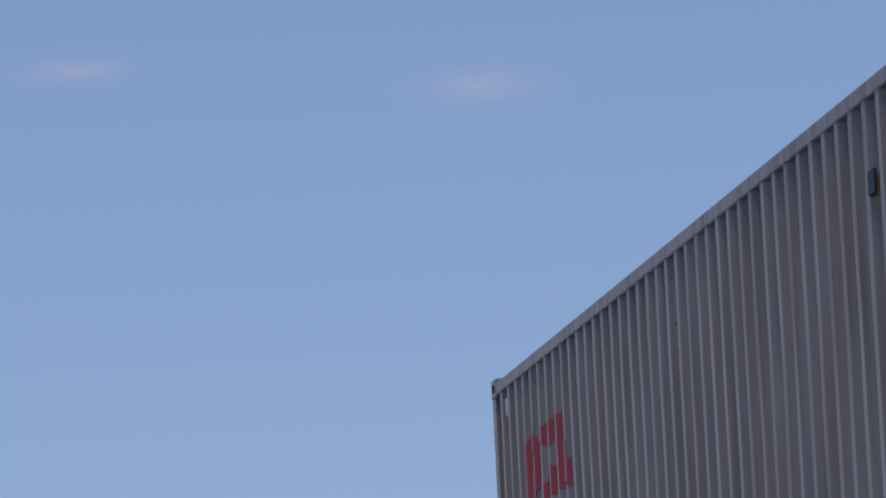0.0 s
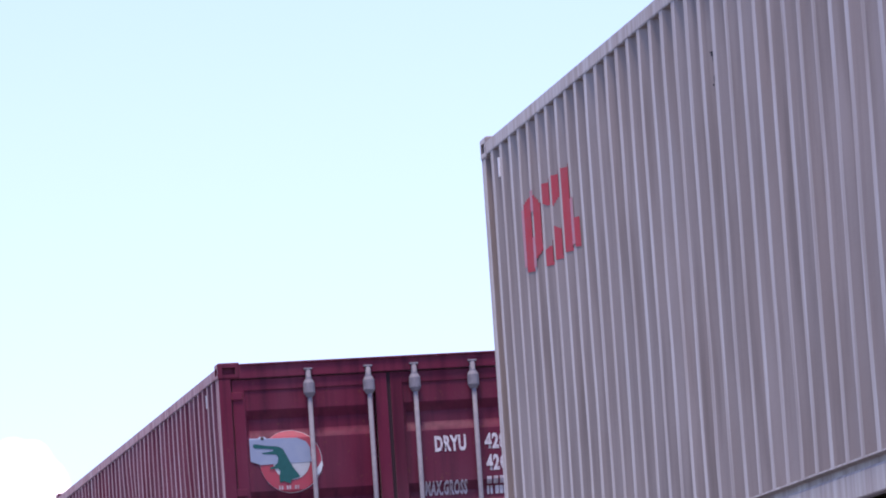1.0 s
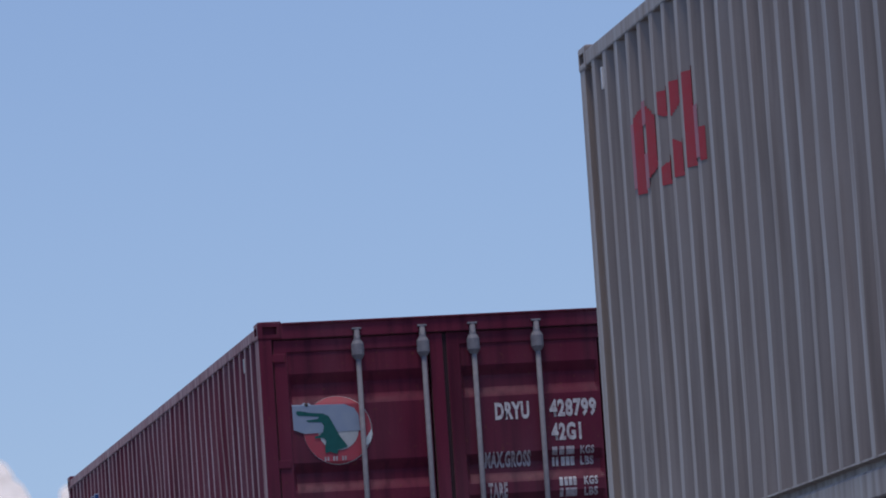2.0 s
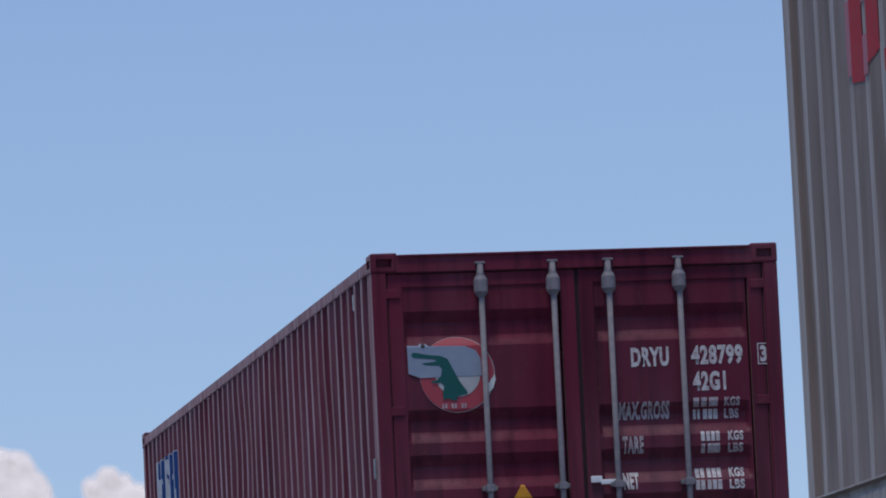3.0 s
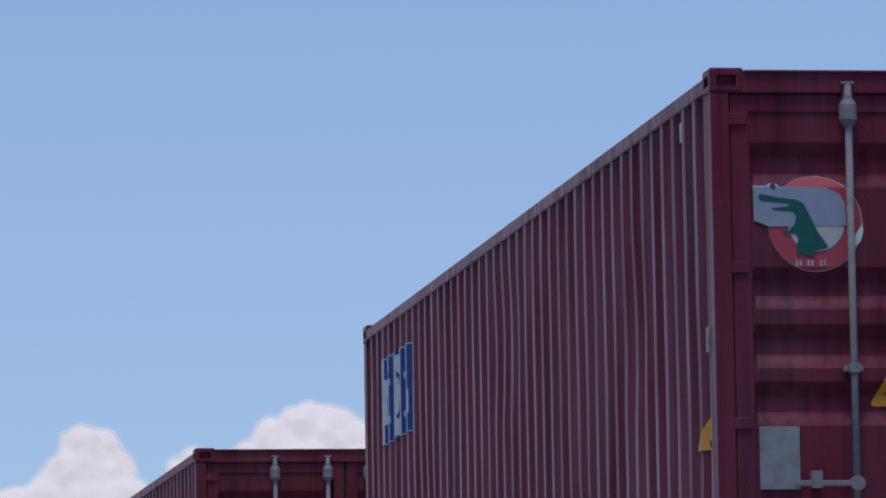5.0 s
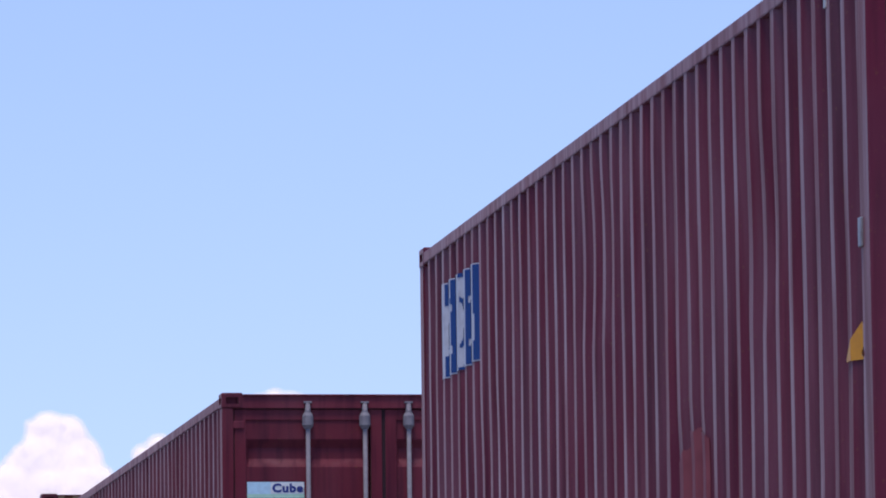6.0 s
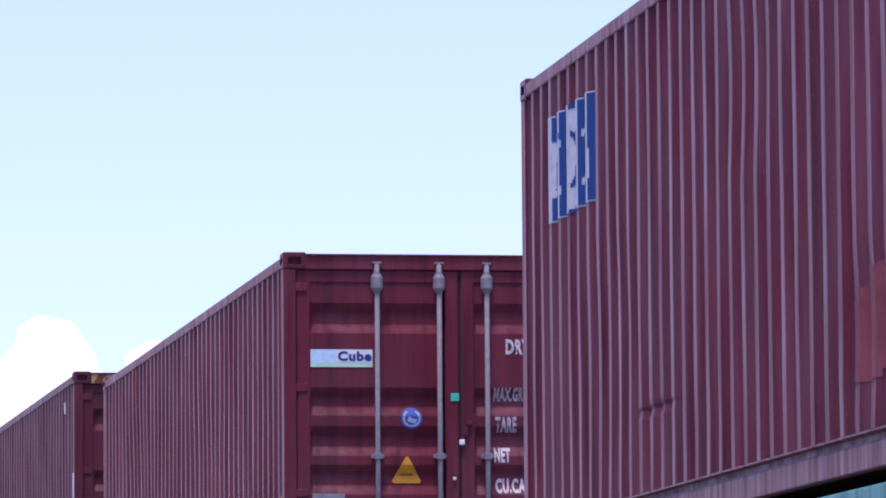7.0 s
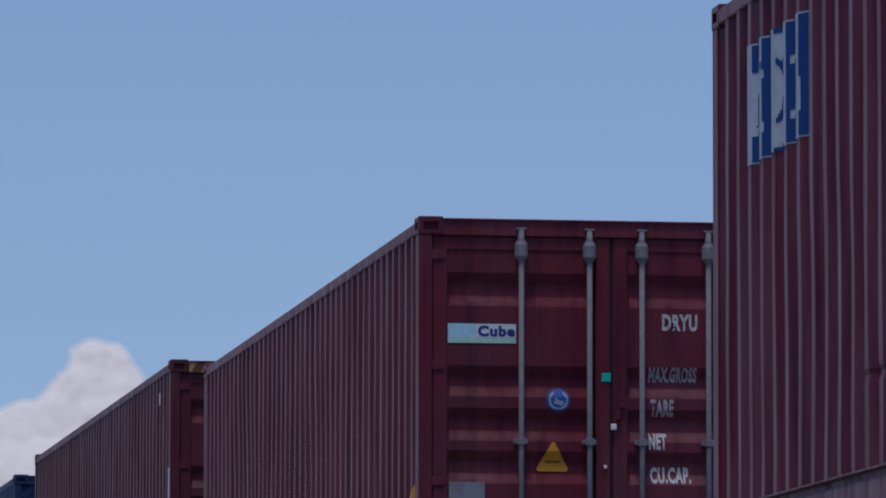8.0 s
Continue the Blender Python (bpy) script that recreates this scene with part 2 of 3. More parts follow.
def waved(length, height, seed, dents=(), rows=60, phase=0.0):
    """A corrugated sheet of real thickness in the plane x = 0, knocked about a little."""
    ys = rib_marks(0.10, length - 0.10, phase)
    zs = [0.165 + (height - 0.10 - 0.165) * i / rows for i in range(rows + 1)]
    bm = bmesh.new()
    for layer in (0.0, 0.006):
        grid = []
        for y in ys:
            line = []
            for z in zs:
                soft = noise.noise((y * 0.35, z * 0.7, seed * 7.3)) * 0.004 + noise.noise((y * 2.1, z * 1.6, seed * 3.1)) * 0.0024 + noise.noise((y * 11.0, z * 2.3, seed * 5.7)) * 0.0016
                x = 0.006 + rib(y, phase) + soft * min(1, (z - 0.165) * 4, (height - 0.10 - z) * 4)
                line.append(bm.verts.new((x + pushed(y, z, dents) + layer, y, z)))
            grid.append(line)
        for one, two in zip(grid, grid[1:]):
            for i in range(rows):
                bm.faces.new((one[i], two[i], two[i + 1], one[i + 1]))
    return bm


def conform(bm, top):
    """Lay flat artwork drawn in x and d (below the roof line) onto the door sheet."""
    low, high = min(v.co.z for v in bm.verts), max(v.co.z for v in bm.verts)
    for d in groove_marks():
        if low < top - d < high:
            bmesh.ops.bisect_plane(bm, geom=bm.verts[:] + bm.edges[:] + bm.faces[:], plane_co=(0, 0, top - d), plane_no=(0, 0, 1))
    return bm


def lay(bm, top, lift=0.003):
    """Place the artwork on the sheet and give it a film's thickness."""
    conform(bm, top)
    for v in bm.verts:
        v.co.y = 0.036 + groove(top - v.co.z) - lift
    return bm


def polygon(points):
    bm = bmesh.new()
    bm.faces.new([bm.verts.new((x, 0, z)) for x, z in points])
    return bm


def disc(cx, cz, r, inner=0.0, start=0.0, stop=360.0, n=48):
    bm = bmesh.new()
    a = [radians(start + (stop - start) * i / n) for i in range(n + 1)]
    rim = [bm.verts.new((cx + r * math.cos(t), 0, cz + r * math.sin(t))) for t in a]
    core = [bm.verts.new((cx + inner * math.cos(t), 0, cz + inner * math.sin(t))) for t in a]
    for i in range(n):
        bm.faces.new((rim[i], rim[i + 1], core[i + 1], core[i]))
    bmesh.ops.remove_doubles(bm, verts=bm.verts, dist=1e-5)
    return bm


def lettering(text, x0, x1, z0, z1, bold=0.045):
    """Words in the built-in font, fitted to a box."""
    curve = bpy.data.curves.new("lettering", "FONT")
    curve.body, curve.offset, curve.resolution_u, curve.space_character = text, bold, 3, 1.12
    tmp = bpy.data.objects.new("lettering", curve)
    mesh = bpy.data.meshes.new_from_object(tmp)
    bm = bmesh.new()
    bm.from_mesh(mesh)
    bpy.data.objects.remove(tmp)
    bpy.data.curves.remove(curve)
    bpy.data.meshes.remove(mesh)
    xs, ys = [v.co.x for v in bm.verts], [v.co.y for v in bm.verts]
    for v in bm.verts:
        u, w = (v.co.x - min(xs)) / (max(xs) - min(xs)), (v.co.y - min(ys)) / (max(ys) - min(ys))
        v.co = (x0 + (x1 - x0) * u, 0, z0 + (z1 - z0) * w)
    return bm


def bars(x0, x1, z0, z1, widths):
    """Writing too worn to read: a row of plain bars."""
    bm, x, unit = bmesh.new(), x0, (x1 - x0) / sum(abs(w) for w in widths)
    for w in widths:
        if w > 0:
            bm.faces.new([bm.verts.new(p) for p in ((x, 0, z0), (x + w * unit, 0, z0), (x + w * unit, 0, z1), (x, 0, z1))])
        x += abs(w) * unit
    return bm


def on_ribs(test, y0, y1, z0, z1, lift=0.004, nz=70, dents=(), phase=0.0):
    """Paint on the ribbed side sheet: cells where test(u, v) holds; u runs from the far edge to the near one, v downwards."""
    bm = bmesh.new()
    ys = []
    marks = rib_marks(y0, y1, phase)
    for p, q in zip(marks, marks[1:]):
        ys += [p + (q - p) * i / 5 for i in range(5)]
    ys.append(y1)
    zs = [z0 + (z1 - z0) * i / nz for i in range(nz + 1)]
    made = {}

    def vert(i, j):
        if (i, j) not in made:
            k = min(i // 5, len(marks) - 2)
            f = i / 5 - k
            push = pushed(marks[k], zs[j], dents) * (1 - f) + pushed(marks[k + 1], zs[j], dents) * f
            made[i, j] = bm.verts.new((0.006 + rib(ys[i], phase) + push - lift, ys[i], zs[j]))
        return made[i, j]

    for i in range(len(ys) - 1):
        for j in range(nz):
            y, z = (ys[i] + ys[i + 1]) / 2, (zs[j] + zs[j + 1]) / 2
            if test((y1 - y) / (y1 - y0), (z1 - z) / (z1 - z0)):
                bm.faces.new((vert(i, j), vert(i + 1, j), vert(i + 1, j + 1), vert(i, j + 1)))
    return bm


def by_column(rule, y0, y1, phase, first):
    """A test for on_ribs that names the rib: rule(flat, column, across, v); columns are counted from the far end."""
    def test(u, v):
        q = (y1 - u * (y1 - y0) - phase) / PITCH
        k = math.floor(q)
        p = q - k
        if p < 0.26:
            return rule(True, first - k + 1, 1 - p / 0.26, v)
        return rule(False, first - k, min(1, (1 - p) / 0.245), v)
    return test


def channel(profile, y0, y1):
    """A bent steel rail: a profile in x and z drawn out along y."""
    bm = bmesh.new()
    one = [bm.verts.new((x, y0, z)) for x, z in profile]
    two = [bm.verts.new((x, y1, z)) for x, z in profile]
    bm.faces.new(one)
    bm.faces.new(two[::-1])
    for i in range(len(profile)):
        j = (i + 1) % len(profile)
        bm.faces.new((one[j], one[i], two[i], two[j]))
    bmesh.ops.recalc_face_normals(bm, faces=bm.faces)
    return bm


def container(length, height, material, label, seed, detail=True, dents=(), phase=0.0):
    """A steel box container: frame, ribbed sheets, castings and a pair of barred doors facing -y."""
    root = tagged(new("shipping_container"), label, "container", "stacked containers")
    h = height
    for x0 in (0.0, W - 0.162):
        for y0 in (0.0, length - 0.178):
            for z0 in (0.0, h - 0.118):
                part("corner_casting", casting(x0, x0 + 0.162, y0, y0 + 0.178, z0, z0 + 0.118), material, root)
    for flipped in (0, 1):
        def turned(points):
            return [(W - x if flipped else x, y) for x, y in points]
        part("corner_post", prism(turned([(0.004, 0.012), (0.012, 0.006), (0.085, 0.006), (0.093, 0.02), (0.093, 0.10), (0.08, 0.10), (0.075, 0.075), (0.028, 0.075), (0.028, 0.135), (0.004, 0.135)]), 0.117, h - 0.117), material, root)
        part("corner_post", prism(turned([(0.004, length - 0.135), (0.09, length - 0.135), (0.085, length - 0.006), (0.016, length - 0.006), (0.004, length - 0.016)]), 0.117, h - 0.117), material, root)
    for side in (0, 1):
        def flip(rows):
            return [(W - r[1], W - r[0], *r[2:]) for r in rows] if side else rows
        part("top_side_rail", boxes(flip([(0.003, 0.066, 0.17, length - 0.17, h - 0.104, h - 0.03)]), 0.009), material, root)
        c_shape = [(0.0, 0.172), (0.06, 0.172), (0.06, 0.017), (0.012, 0.017), (0.008, 0.022), (0.008, 0.118), (0.014, 0.128), (0.036, 0.134), (0.036, 0.16), (0.0, 0.164)]
        part("bottom_side_rail", channel([(W - x if side else x, z) for x, z in c_shape], 0.17, length - 0.17), material, root)
        bm = waved(length, h, seed + side, dents if not side else (), (110 if dents else 60) if detail and not side else 8, phase)
        if side:
            for v in bm.verts:
                v.co.x = W - v.co.x
        part("side_panel", bm, material, root)
    # front end wall, turned out of the same ribbed sheet
    bm = waved(W, h, seed + 4, (), 6)
    for v in bm.verts:
        v.co = (v.co.y, length - 0.03 - v.co.x, v.co.z)
    part("front_wall", bm, material, root)
    part("front_header", boxes([(0.162, W - 0.162, length - 0.09, length - 0.01, h - 0.115, h - 0.02)], 0.008), material, root)
    part("front_sill", boxes([(0.162, W - 0.162, length - 0.09, length - 0.01, 0.02, 0.17)], 0.008), material, root)
    # roof sheet, lightly ribbed across
    bm = bmesh.new()
    n = int(length / 0.1045)
    strips = []
    for i in range(n + 1):
        y = 0.1 + (length - 0.2) * i / n
        z = h - 0.05 - (0.018 if i % 4 in (2, 3) else 0)
        strips.append([bm.verts.new((x, y, z + 0.012 * math.sin(math.pi * (x - 0.05) / (W - 0.1)))) for x in (0.05, 0.8, 1.6, W - 0.05)])
    for one, two in zip(strips, strips[1:]):
        for i in range(3):
            bm.faces.new((one[i], one[i + 1], two[i + 1], two[i]))
    part("roof_panel", bm, material, root)
    part("floor_panel", boxes([(0.052, W - 0.052, 0.1, length - 0.1, 0.13, 0.165)]), TIMBER, root)
    part("door_header", boxes([(0.150, W - 0.150, 0.004, 0.11, h - 0.118, h - 0.014), (0.162, W - 0.162, -0.012, 0.03, h - 0.026, h - 0.012)], 0.006), material, root)
    part("door_sill", boxes([(0.150, W - 0.150, 0.004, 0.11, 0.02, 0.125)], 0.006), material, root)
    for k, (x0, x1) in enumerate(((0.100, 1.212), (1.238, W - 0.100))):
        door = part("door", boxes([(x0, x0 + 0.085, 0.024, 0.075, 0.13, h - 0.124), (x1 - 0.085, x1, 0.024, 0.075, 0.13, h - 0.124),
                                   (x0 + 0.08, x1 - 0.08, 0.026, 0.073, h - 0.205, h - 0.124), (x0 + 0.08, x1 - 0.08, 0.026, 0.073, 0.13, 0.21)], 0.006), material, root, "door with horizontally ribbed sheet and lock rods")
        ds = sorted({0.2, h - 0.2} | {round(d, 5) for d in groove_marks() if d < h - 0.2})
        bm = bmesh.new()
        a, b = x0 + 0.08, x1 - 0.1
        columns = []
        for x, k2 in ((a, 0), (a + 0.028, 1), (b - 0.028, 1), (b, 0)):
            columns.append([bm.verts.new((x, 0.036 + k2 * groove(d), h - d)) for d in ds])
        for one, two in zip(columns, columns[1:]):
            for i in range(len(ds) - 1):
                bm.faces.new((one[i], two[i], two[i + 1], one[i + 1]))
        part("door_sheet", bm, material, door)
        part("gasket", boxes([(x0 - 0.012, x0, 0.034, 0.07, 0.126, h - 0.124), (x1, x1 + 0.012, 0.034, 0.07, 0.126, h - 0.124), (x0, x1, 0.034, 0.07, h - 0.124, h - 0.118)]), RUBBER, door)
        edge = x0 if k == 0 else x1
        out = -1 if k == 0 else 1
        for d in (0.24, 0.93, 1.65, 2.3):
            a0, a1 = sorted((edge + 0.05 * out, edge - 0.07 * out))
            part("hinge", boxes([(a0, a1, 0.012, 0.03, h - d - 0.028, h - d + 0.028)], 0.006), material, door)
        for rx in ((0.648, 1.079) if k == 0 else (1.411, 1.834)):
            rod = part("lock_rod", cylinder(bmesh.new(), (rx, -0.014, 0.07), (rx, -0.014, h - 0.085), 0.0168), STEEL, door, "grey galvanised lock rod", True)
            bm = boxes([(rx - 0.034, rx + 0.034, -0.03, 0.01, h - 0.08, h - 0.066)], 0.004)
            cylinder(bm, (rx, -0.014, h - 0.155), (rx, -0.014, h - 0.07), 0.027, 0.018, 12)
            cylinder(bm, (rx, -0.014, h - 0.175), (rx, -0.014, h - 0.15), 0.046, 0.032, 12)
            cylinder(bm, (rx, -0.014, h - 0.245), (rx, -0.014, h - 0.175), 0.047, 0.046, 12)
            cylinder(bm, (rx, -0.014, h - 0.275), (rx, -0.014, h - 0.245), 0.026, 0.047, 12)
            for v in bm.verts:
                v.co.x = rx + (v.co.x - rx) * 0.9
            bmesh.ops.translate(bm, verts=bm.verts, vec=(0, 0.008, 0))
            part("cam_keeper", bm, STEEL, rod)
            for d in (1.40, 2.06):
                part("rod_bracket", boxes([(rx - 0.045, rx + 0.045, -0.006, 0.03, h - d - 0.014, h - d + 0.014), (rx - 0.026, rx + 0.026, -0.038, 0.0, h - d - 0.022, h - d + 0.022)], 0.005), STEEL, rod)
            bm = boxes([(rx - 0.29, rx + 0.02, -0.034, -0.02, h - 1.945, h - 1.917)], 0.006)
            cylinder(bm, (rx, -0.04, h - 1.931), (rx, 0.0, h - 1.931), 0.035)
            bmesh.ops.create_cube(bm, size=1, matrix=Matrix.Translation((rx - 0.19, -0.01, h - 1.912)) @ Matrix.Diagonal((0.05, 0.05, 0.08, 1)))
            part("door_handle", bm, STEEL, rod)
    return root


def art(root, name, bm, material, h, label="", lift=0.003):
    return part(name, lay(bm, h, lift), material, root, label)


def triangle_sign(root, h, x0, x1, d0, d1):
    m = (x0 + x1) / 2
    art(root, "warning_sign", polygon([(x0 + 0.012, h - d1), (x1 - 0.012, h - d1), (x1, h - d1 + 0.014), (m + 0.008, h - d0), (m - 0.008, h - d0), (x0, h - d1 + 0.014)]), YELLOW, h, "yellow triangular warning sign", 0.004)
    bm = bars(m - 0.045, m + 0.045, h - d1 + 0.052, h - d1 + 0.066, [1])
    for v in bars(m - 0.062, m + 0.062, h - d1 + 0.024, h - d1 + 0.038, [1]).verts[:]:
        bm.verts.new(v.co)
    art(root, "sign_print", bm, YELLOW_INK, h, "", 0.006)


def side_triangle(root, y0, y1, z0, z1, phase=0.0):
    """A three-cornered sign stuck over the ribs of the side sheet."""
    bm = bmesh.new()
    bm.faces.new([bm.verts.new(p) for p in ((0, y0, z0), (0, y1, z0), (0, (y0 + y1) / 2, z1))])
    for y in rib_marks(y0, y1, phase)[1:-1]:
        bmesh.ops.bisect_plane(bm, geom=bm.verts[:] + bm.edges[:] + bm.faces[:], plane_co=(0, y, 0), plane_no=(0, 1, 0))
    for v in bm.verts:
        v.co.x = 0.006 + rib(v.co.y, phase) - 0.004
    part("side_warning_sign", bm, YELLOW, root, "yellow triangular warning sign")


# ---- ground ----
def ground_height(y):
    rows = [(-60, 0.19), (-9, 0.19), (-1, 0.0), (13, 0.0), (20, -0.42), (34.5, -0.42), (36, -0.52), (400, -0.6)]
    if y <= rows[0][0]:
        return rows[0][1]
    for (a0, z0), (a1, z1) in zip(rows, rows[1:]):
        if y <= a1:
            k = (y - a0) / (a1 - a0)
            return z0 + (z1 - z0) * k * k * (3 - 2 * k)
    return rows[-1][1]


bm = bmesh.new()
xs = [-4500, -400, -60, -20, -8, -4, 0, 4, 8, 20, 60, 400, 4500]
ys = [-4500, -400, -60, -40, -20, -9, -7, -5, -3, -1, 6, 13, 15, 16.5, 18, 20, 27, 34.5, 35.2, 36, 60, 120, 400, 4500]
grid = [[bm.verts.new((x, y, ground_height(y) - 0.004)) for y in ys] for x in xs]
for one, two in zip(grid, grid[1:]):
    for i in range(len(ys) - 1):
        bm.faces.new((one[i], two[i], two[i + 1], one[i + 1]))
tagged(part("ground", bm, CONCRETE), "worn grey concrete of the container yard", "ground", "", "structure")

# ---- stacks ----
H86, H96, L40, L45 = 2.591, 2.896, 12.192, 13.716


def place(root, x, y, z, turn=0.0):
    root.matrix_world = pose(x, y, z, 0, 0, turn)
    return root


# grey container over a pale one
G_Y, G_Z, G_PHASE = -10.024 - L40, 5.405 - H86, -0.13
place(container(L40, H86, PALE, "pale grey steel container under a grey one", 11, False), 0.162, G_Y, G_Z - 0.022 - H86, -0.28)
grey = place(container(L40, H86, GREY, "light grey ribbed steel container with a red logo, stacked", 12, True, (), G_PHASE), 0.162, G_Y, G_Z, -0.28)


def red_mark(flat, column, across, v):
    """Two blocky letters run together; most rib crests left unpainted to draw the pale glare along them."""
    if flat:
        return (column == 0 and 0.16 < v < 0.86) or (column == 1 and (v < 0.26 or 0.56 < v < 0.93)) or (column == 5 and 0.42 < v < 0.96)
    if column == 0:
        return 0.02 + 0.10 * (1 - across) ** 2 < v < 0.93
    if column == 1:
        return 0.06 + 0.15 * across < v < 0.84 - 0.12 * across
    if column == 2:
        return 0.02 < v < 0.29 - 0.12 * max(0, 0.4 - across) or v > 0.80 - 0.05 * across
    if column == 3:
        return v < 0.38 - 0.16 * across or v > 0.60 + 0.06 * across
    if column == 4:
        return v < 0.99
    return column == 5 and across < 0.55 and v > 0.66


part("painted_logo", on_ribs(by_column(red_mark, 9.5, 11.06, G_PHASE, 39), 9.5, 11.06, 1.70, 2.13, phase=G_PHASE), LOGO_RED, grey, "faded red painted logo")
part("data_plate", boxes([(0.0, 0.012, 11.64, 11.662, 2.32, 2.425)], 0.003), WHITE_PLASTIC, grey, "small white plate")
part("dark_label", boxes([(-0.002, 0.01, 1.40, 1.53, 2.075, 2.18)], 0.004), BLACK, grey, "small dark label")
part("scratch", on_ribs(lambda u, v: abs(u - 0.5 - 0.2 * math.sin(4 * v)) < 0.25 * (1 - v), 6.16, 6.24, 2.0, 2.16, phase=G_PHASE), BLACK, grey, "dark scrape in the paint")

# maroon container over a teal one
R1_Z, M_PHASE = 5.2 - H86, 0.115
place(container(L40, H86, TEAL, "teal steel container under a maroon one", 21, False), 0.0, 0.0, 0.0)
knocks = [(8.37, 3.17 - R1_Z, 0.62, 0.035, 0.012), (3.8, 3.2 - R1_Z, 0.6, 0.4, 0.014), (9.6, 0.9, 0.9, 0.7, 0.01), (6.2, 1.9, 0.8, 0.5, 0.012), (2.1, 1.6, 0.5, 0.5, 0.01)]
maroon = place(container(L40, H86, MAROON, "dark maroon ribbed steel container with a round emblem, stacked", 22, True, knocks, M_PHASE), 0.0, 0.0, R1_Z)
h = H86


def blue_mark(flat, column, across, v):
    """Bold letters on a white ground, cut up by the ribs."""
    if flat:
        return column == 1 and 0.2 < v < 0.26
    if column == 0:
        return across > 0.12 and (0.02 < v < 0.25 or 0.77 < v < 0.985) or across > 0.9 - 0.9 * (v - 0.46) and 0.46 < v < 0.70
    if column == 1:
        return 0.015 < v < 0.985 and not (across < 0.3 and (0.27 < v < 0.34 or 0.70 < v < 0.79))
    if column == 2:
        bend = 0.10 * across * across
        return v < 0.04 or v > 0.97 or (across > 0.2 and 0.24 + bend * 0.5 < v < 0.29 + 1.2 * bend) or (across > 0.25 and 0.74 - 1.4 * bend < v < 0.78 - 0.4 * bend)
    if column == 3:
        return 0.015 < v < 0.985 and not (across > 0.5 and (0.28 < v < 0.35 or 0.73 < v < 0.80))
    return column == 4 and 0.01 < v < 0.99 and not (across < 0.22 and 0.52 < v < 0.78)


M_LOGO = (10.058, 11.307, 4.335 - R1_Z, 4.897 - R1_Z)
part("painted_logo_ground", on_ribs(lambda u, v: True, *M_LOGO, phase=M_PHASE), LOGO_WHITE, maroon, "white ground of a painted logo")
part("painted_logo", on_ribs(by_column(blue_mark, *M_LOGO[:2], M_PHASE, 39), *M_LOGO, 0.007, phase=M_PHASE), LOGO_BLUE, maroon, "blue painted logo")
part("repair_patch", on_ribs(lambda u, v: v + 0.05 * noise.noise((u * 9, v * 4, 1.5)) > 0.22 * (2 * abs(u - 0.6)) ** 2 + 0.04 and not (u > 0.62 and v > 0.93), 3.42, 4.12, 2.985 - R1_Z, 3.46 - R1_Z, 0.005, 70, knocks, M_PHASE), SALMON, maroon, "patch of salmon primer")
part("data_plate", boxes([(0.0, 0.012, 0.725, 0.765, 2.335, 2.43)], 0.003), DULL_WHITE, maroon, "small white plate")
side_triangle(maroon, 0.17, 0.48, 0.845, 1.0, M_PHASE)
# pale block added where a dent by the corner post catches the light
part("dent_highlight", boxes([(-0.008, 0.008, 0.125, 0.175, 1.28, 1.40)], 0.005), PLATE, maroon, "small pale block for the highlight on a dent by the corner post")

# round emblem: plain shapes only
cx, cz, r = 0.488, h - 0.722, 0.221
art(maroon, "emblem_rim", disc(cx + 0.002, cz - 0.001, r + 0.003), DULL_WHITE, h, "", 0.003)
art(maroon, "emblem_disc", disc(cx, cz, r), STICKER_RED, h, "round red emblem sticker", 0.005)
art(maroon, "emblem_field", disc(cx + 0.005, cz, r * 0.6), DULL_WHITE, h, "", 0.007)
art(maroon, "emblem_band", polygon([(0.201, h - 0.71), (0.199, h - 0.546), (0.262, h - 0.548), (0.276, h - 0.536), (0.31, h - 0.538), (0.325, h - 0.552), (0.54, h - 0.556), (0.605, h - 0.585), (0.632, h - 0.63), (0.636, h - 0.733), (0.38, h - 0.736), (0.272, h - 0.738)]), STICKER_SLATE, h, "slate grey band of the emblem", 0.009)
art(maroon, "emblem_spot", disc(0.293, h - 0.549, 0.013, 0, 0, 360, 14), BLACK, h, "", 0.011)
art(maroon, "emblem_shape", polygon([(0.222, h - 0.603), (0.228, h - 0.588), (0.252, h - 0.589), (0.31, h - 0.602), (0.40, h - 0.612), (0.435, h - 0.63), (0.47, h - 0.70), (0.50, h - 0.762), (0.546, h - 0.828), (0.545, h - 0.836), (0.485, h - 0.852), (0.478, h - 0.878), (0.45, h - 0.872), (0.432, h - 0.862), (0.40, h - 0.87), (0.398, h - 0.83), (0.41, h - 0.79), (0.392, h - 0.768), (0.34, h - 0.772), (0.332, h - 0.758), (0.365, h - 0.754), (0.392, h - 0.73), (0.40, h - 0.69), (0.385, h - 0.668), (0.30, h - 0.662), (0.282, h - 0.652), (0.36, h - 0.645), (0.372, h - 0.632), (0.33, h - 0.627), (0.235, h - 0.618)]), STICKER_GREEN, h, "dark green shape on the emblem", 0.011)
for x0 in (0.392, 0.448, 0.506):
    art(maroon, "emblem_mark", bars(x0, x0 + 0.03, h - 0.92, h - 0.893, [1, -0.6, 1]), LETTER_WORN, h, "", 0.008)
art(maroon, "emblem_edge", polygon([(0.664, h - 0.84), (0.66, h - 0.80), (0.712, h - 0.725), (0.716, h - 0.76), (0.70, h - 0.81)]), STICKER_WHITE, h, "", 0.007)

